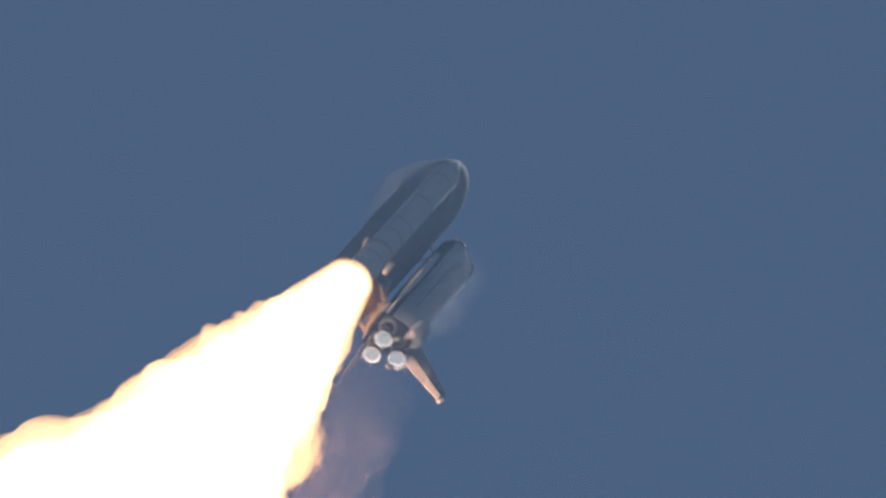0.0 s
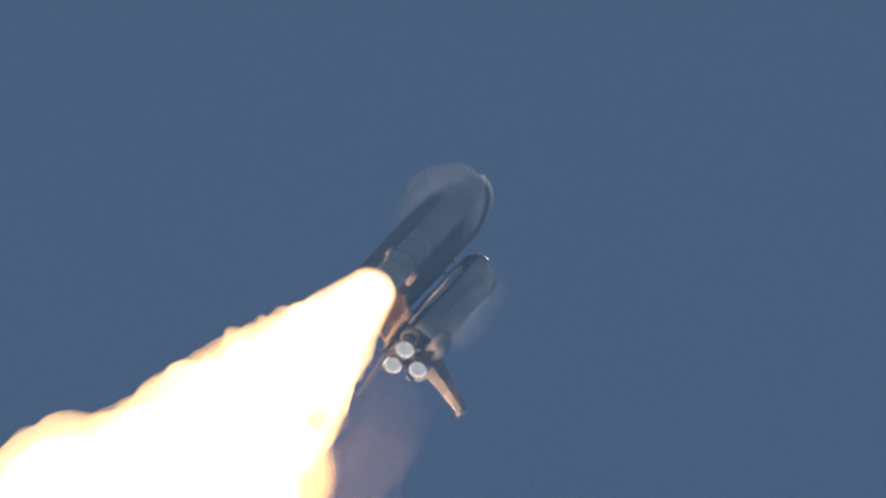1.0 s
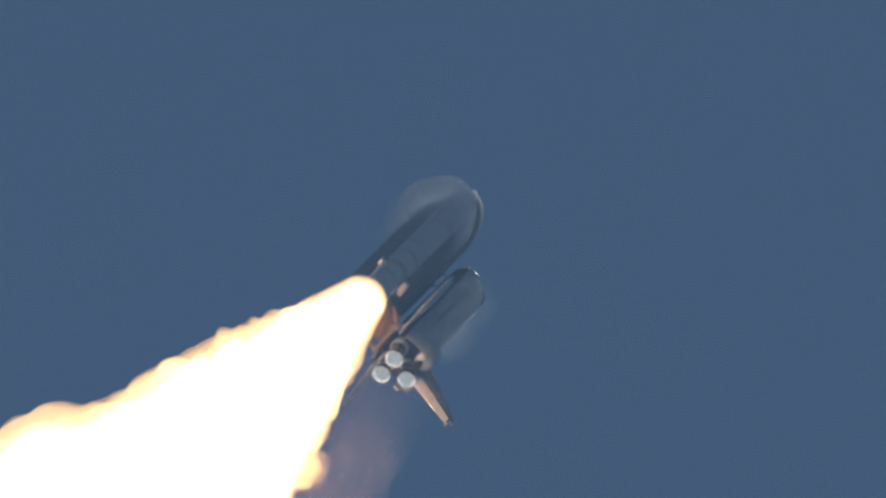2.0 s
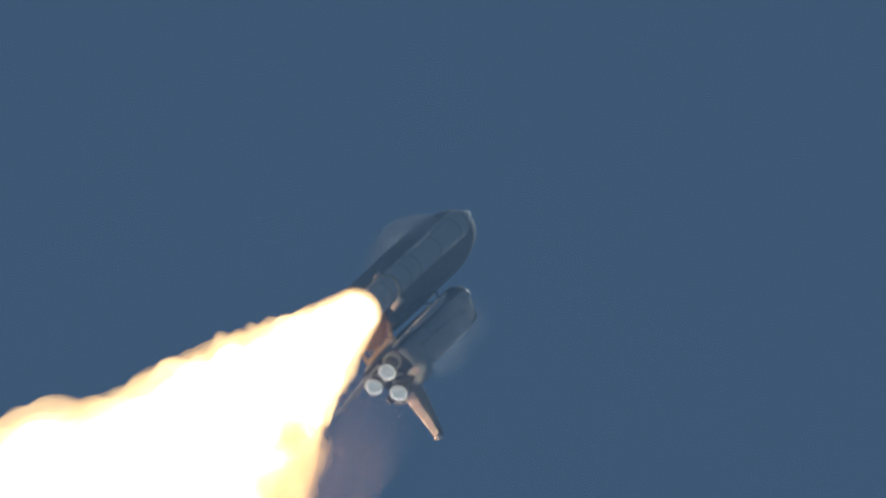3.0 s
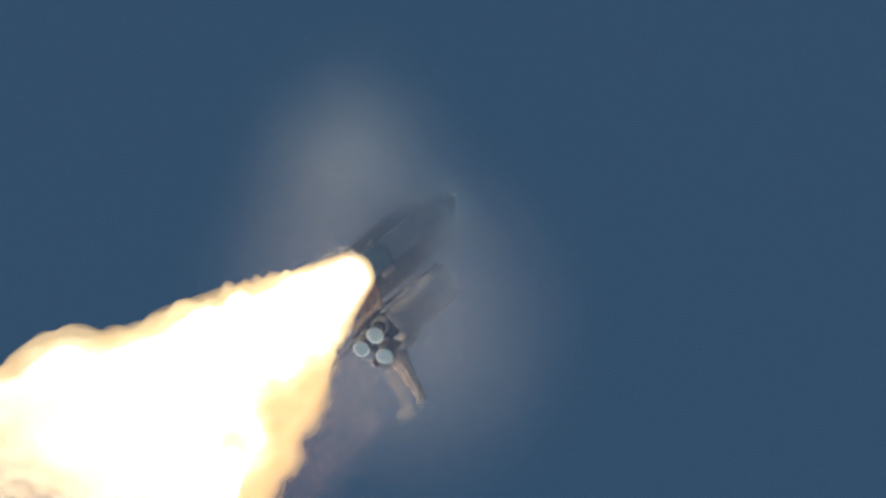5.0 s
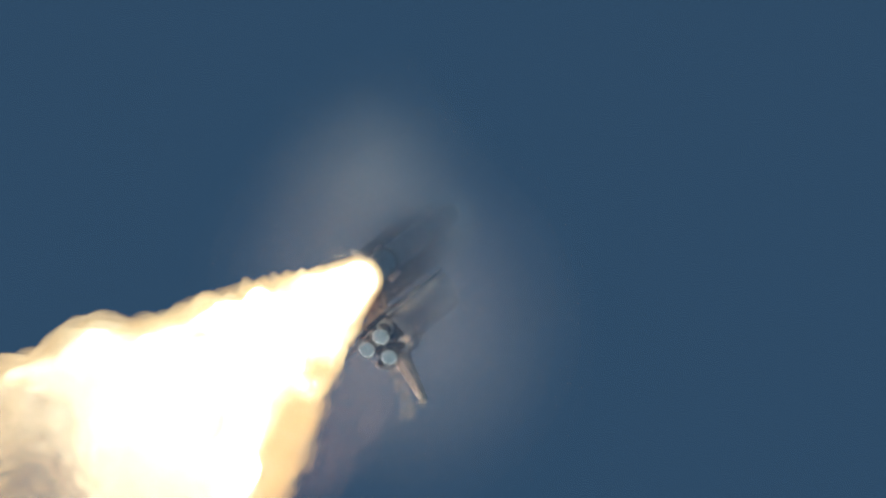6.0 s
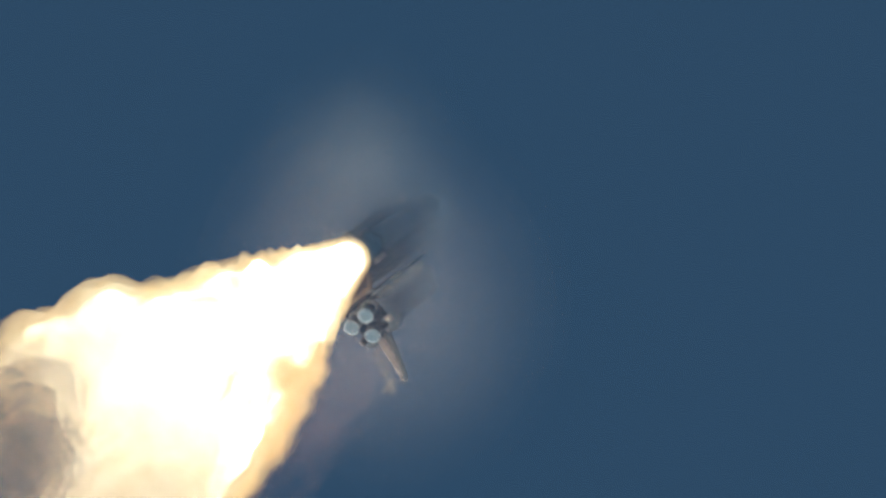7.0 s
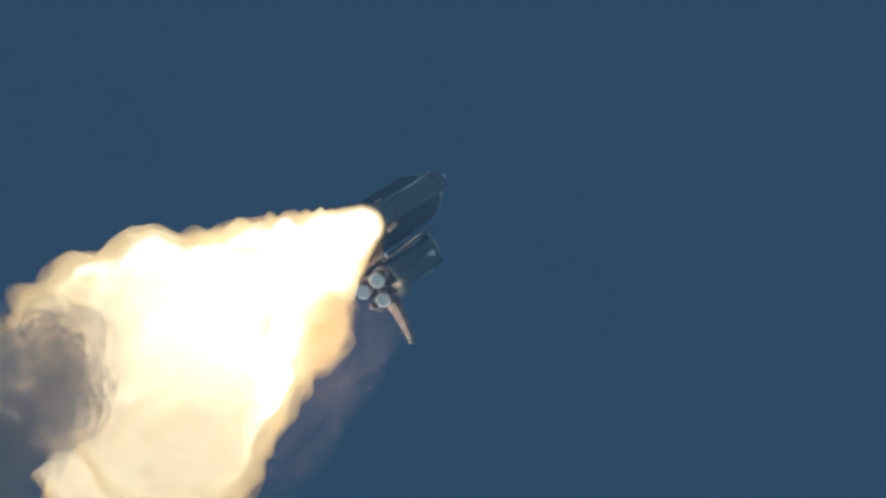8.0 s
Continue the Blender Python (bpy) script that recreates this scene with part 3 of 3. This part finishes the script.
def make_smoke():
    s = thing("smoke_trail", "grey-brown smoke trailing behind the burning exhaust", "smoke")
    rng = random.Random(11)
    shapes = [cloud_mesh("smoke_puff", SMOKE, 30 + k, 4, 0.4, 3, 0.3) for k in range(6)]
    made = []
    for k in range(36):
        d = rng.uniform(158, 240)
        far = (d - 158) / 82
        size = rng.uniform(6.0, 11.0)
        c = Vector((rng.uniform(-9, 9), -11.5 + rng.uniform(-1, 1) * (10 + 14 * far), -d))
        made.append((cloud("smoke_puff", shapes[k % 6], s, (size, size, size * 1.2)), c, rng.uniform(-35, 35)))
    return s, made


# ---- vapour ----
def shell(profile, n, wobble, seed, centre=(0, 0, 0)):
    bm = lathe(profile, n)
    for v in bm.verts:
        k = 1 + wobble * noise.noise(Vector((v.co.x, v.co.y, v.co.z * 0.6)) * 0.22 + Vector((seed, 0, 0)))
        v.co.x, v.co.y = v.co.x * k + centre[0], v.co.y * k + centre[1]
    return bm


def dome(v, material, centre, r, z0, z1, seed, count=7, relief=0.06):
    """Nested caps of vapour round an axis of their own, open and thinning out towards the tail."""
    for k in range(count):
        f = 0.74 + 0.26 * k / (count - 1)
        prof = [(r * f * math.sqrt(max(0.0, 1 - (i / 20) ** 2)), z0 + (z1 - z0) * (0.9 + 0.1 * f) * i / 20) for i in range(20)] + [(0, z0 + (z1 - z0) * (0.9 + 0.1 * f))]
        part("vapour_skin", shell([(r * f * 0.9, z0 - 14), (r * f * 0.97, z0 - 7)] + prof, 56, relief, seed + 0.1 * k, centre), material, v)


def make_nose_vapour():
    v = thing("nose_vapour", "thin white vapour placed to cover the tank's nose in the camera's view", "vapour")
    dome(v, CAP_VAPOUR, (5.2, -1.5), 5.5, 20, 32, 60.0)
    return v


def make_collar_vapour():
    v = thing("vapour_collar", "soft white vapour collar placed over the forward tank in the camera's view", "vapour")
    dome(v, WIDE_VAPOUR, (6.2, -1.4), 6.3, 13, 27, 80.0, 8)
    bubble = cloud("orbiter_bubble", cloud_mesh("orbiter_bubble", BUBBLE_VAPOUR, 7, 5, 0.82, 4, 0.12), v, (5.0, 5.4, 9.0))
    bubble["at"] = (3.5, 9.6, 12.0)
    puffs = cloud_mesh("skirt_puff", PUFF_VAPOUR, 12, 6, 0.3, 4, 0.35)
    for at, size in (((4.5, -6.6, 6.0), 2.3), ((3.0, -5.6, 2.0), 1.9), ((5.2, -5.2, 10.0), 1.8), ((4.0, -5.2, -2.0), 1.6)):
        cloud("skirt_puff", puffs, v, (size, size, size * 1.9))["at"] = at
    return v


def make_halo():
    v = thing("vapour_halo", "broad pale cloud of condensation vapour round the stack", "vapour")
    lobe, ring = cloud_mesh("vapour_lobe", LOBE_VAPOUR, 3, 9, 0.2, 4, 0.10), cloud_mesh("vapour_ring", HALO_VAPOUR, 5, 10, 0.15, 4, 0.04)
    cloud("vapour_lobe", lobe, v, (20, 19, 18), "pale lobe of vapour over the boosters")["at"] = (7.5, -14.0, 14.0)
    cloud("vapour_ring", ring, v, (31, 31, 15), "faint round halo of vapour")["at"] = (-1.0, 6.0, 6.0)
    cloud("vapour_shroud", cloud_mesh("vapour_shroud", SHROUD_VAPOUR, 9, 7, 0.3, 4, 0.12), v, (8.5, 8.0, 14), "denser vapour, tinted dim to imitate shade, placed to hide the forward tank in view")["at"] = (4.5, 0.5, 22.0)
    return v


def ribbon(points, wide, thick, n=14):
    """A lens-shaped sheet of vapour that follows points; wide is a direction with its half width."""
    secs = []
    wide = Vector(wide)
    for k, p in enumerate(points):
        p = Vector(p)
        u = k / (len(points) - 1)
        f = math.sin(math.pi * min(1, max(0, 0.06 + 0.9 * u))) ** 0.6
        way = (Vector(points[min(k + 1, len(points) - 1)]) - Vector(points[max(k - 1, 0)])).normalized()
        side = way.cross(wide).normalized()
        secs.append([p + wide * f * math.cos(2 * math.pi * i / n) + side * thick * f * math.sin(2 * math.pi * i / n) for i in range(n)])
    bm = loft(secs)
    for v in bm.verts:
        v.co += Vector((noise.noise(v.co * 0.6), noise.noise(v.co * 0.6 + Vector((9, 0, 0))), noise.noise(v.co * 0.6 + Vector((0, 9, 0))))) * 0.5
    return bm


def make_orbiter_vapour():
    v = thing("orbiter_vapour", "faint white vapour hugging the orbiter's back", "vapour")
    skin = cloud_mesh("vapour_veil", SIDE_VAPOUR, 15, 6, 0.4, 4, 0.25)
    for at, size in (((3.0, 9.6, 12.5), 4.8), ((2.5, 11.5, 5.0), 3.4)):
        cloud("vapour_veil", skin, v, (size, size, size * 1.7))["at"] = at
    return v


def make_wisps():
    v = thing("vapour_wisps", "torn white vapour wisps streaming off the tail, wing and booster skirt", "vapour")
    for k in range(3):
        part("tail_wisp", ribbon([(0.8 + 0.2 * k, 11.5 + 0.9 * i, -5.6 - 0.55 * i - 0.25 * k - (1.2 if i > 7 else 0)) for i in range(10)], (0, 0.3, -1.3 - 0.5 * k), 0.35 + 0.2 * k), WISP_VAPOUR, v)
        part("wing_wisp", ribbon([(3.0 + 0.95 * i, 6.7 + 0.05 * i, -2.6 + 0.15 * i - 0.4 * k) for i in range(10)], (0, 0.7 + 0.25 * k, 0), 1.0 + 0.4 * k), WISP_VAPOUR, v)
        part("pod_wisp", ribbon([(2.5, 11.2 + 0.2 * k, 1.5 - 1.1 * i) for i in range(8)], (0.9 + 0.3 * k, 0, 0), 0.8 + 0.2 * k), WISP_VAPOUR, v)
        prof = [(2.3 + 0.22 * i + 0.25 * k, -4.5 - 1.2 * i) for i in range(10)]
        part("skirt_wisp", shell(prof, 40, 0.25, 3.0 + k, (6.0, -1.2)), SKIRT_VAPOUR, v)
    torn = cloud_mesh("tail_puff", PUFF_VAPOUR, 22, 6, 0.3, 4, 0.4)
    for at, size in (((-1.2, 13.0, -6.8), 1.1), ((-1.3, 14.6, -8.0), 1.2), ((-1.3, 16.4, -9.2), 1.1), ((-1.2, 18.1, -10.8), 1.0), ((-1.0, 19.0, -13.0), 0.9), ((-0.9, 18.4, -15.2), 0.7)):
        cloud("tail_puff", torn, v, (size * 0.8, size, size * 2.0))["at"] = at
    return v


tank = make_tank()
boosters = [make_booster(6.37, 1), make_booster(-6.37, -1)]
orbiter = make_orbiter()
plume = make_plume()
billows = make_billows(plume)
smoke, smoke_puffs = make_smoke()
nose_vapour, collar, halo, back_vapour, wisps = make_nose_vapour(), make_collar_vapour(), make_halo(), make_orbiter_vapour(), make_wisps()


# ---- what moves ----
def slide(knots, at=(0, 0, 0)):
    """Poses along the stack's axis, from at: seconds and metres ahead."""
    return [(t, pose(at[0], at[1], at[2] + z)) for t, z in knots]


def motions():
    # small turns that fit the plume's outline to the camera's view
    outline_turn = [-0.4, -0.5, -0.5, -0.6, -1.0, -1.2, -1.2, -0.8, -0.2, 0.1, 0.2, 0.3, 0.4]
    walk(plume, [(t, m @ pose(0, 0, 0, a)) for (t, m), a in zip(STACK_ROWS, outline_turn)])
    for ob in (tank, *boosters, orbiter, smoke, nose_vapour, collar, halo, back_vapour, wisps):
        walk(ob, STACK_ROWS)
    for ob, *how in billows:
        walk(ob, billow_rows(*how))
    # smoke falls back out of the flame and spreads
    for ob, c, lean in smoke_puffs:
        walk(ob, [(0.5 * k, pose(c.x, c.y * min(1.0, max(0.1, (0.5 * k - 2.5) / 3.5)), c.z + 9.0 * (8 - 0.5 * k), lean, lean * 0.7, 4.0 * k)) for k in range(17)])
    # vapour is kept outside the camera's view, ahead or behind, except while it shows
    gone = [(7.05, 0), (7.15, -60), (7.3, -300), (7.45, -600), (8, -1500)]
    nose_way = [(0, -6.0, 8.0, 0.6), (0.6, -3.0, 4.0, 0.3), (1.2, 0, 0, 0), (2.4, 0, 0, 0), (2.8, -5.0, 3.5, 0), (3.1, -6.0, 4.5, 0), (3.2, -3.0, -150, 0), (3.3, 0, -400, 0), (8, 0, -1500, 0)]
    for skin in nose_vapour.children:
        walk(skin, [(t, pose(x, y, z)) for t, x, z, y in nose_way])
    for skin in collar.children:
        late = 0.72 if skin.name.startswith("skirt_puff") else 0.0
        walk(skin, slide([(0, 1500), (2.9 + late, 650), (3.05 + late, 420), (3.2 + late, 0), (4.35, 0), (4.42, -150), (4.5, -420), (8, -1500)], skin.get("at", (0, 0, 0))))
    for cloudlet in halo.children:
        way = [(0, 1500), (4.15, 700), (4.25, 420), (4.36, 0), (4.6, 0), (6.0, 0), *gone]
        sink = 3.6 if cloudlet.name.startswith("vapour_lobe") else 0.0
        x, y, z = cloudlet["at"]
        walk(cloudlet, [(t, pose(x, y + sink * min(1.0, max(0.0, t - 4.6)), z + dz)) for t, dz in way])
    for veil in back_vapour.children:
        walk(veil, slide([(0, 0), *gone], veil["at"]))
    for wisp in wisps.children:
        walk(wisp, slide([(0, 1500), (3.8, 600), (3.88, 380), (3.98, 0), *gone], wisp.get("at", (0, 0, 0))))


motions()
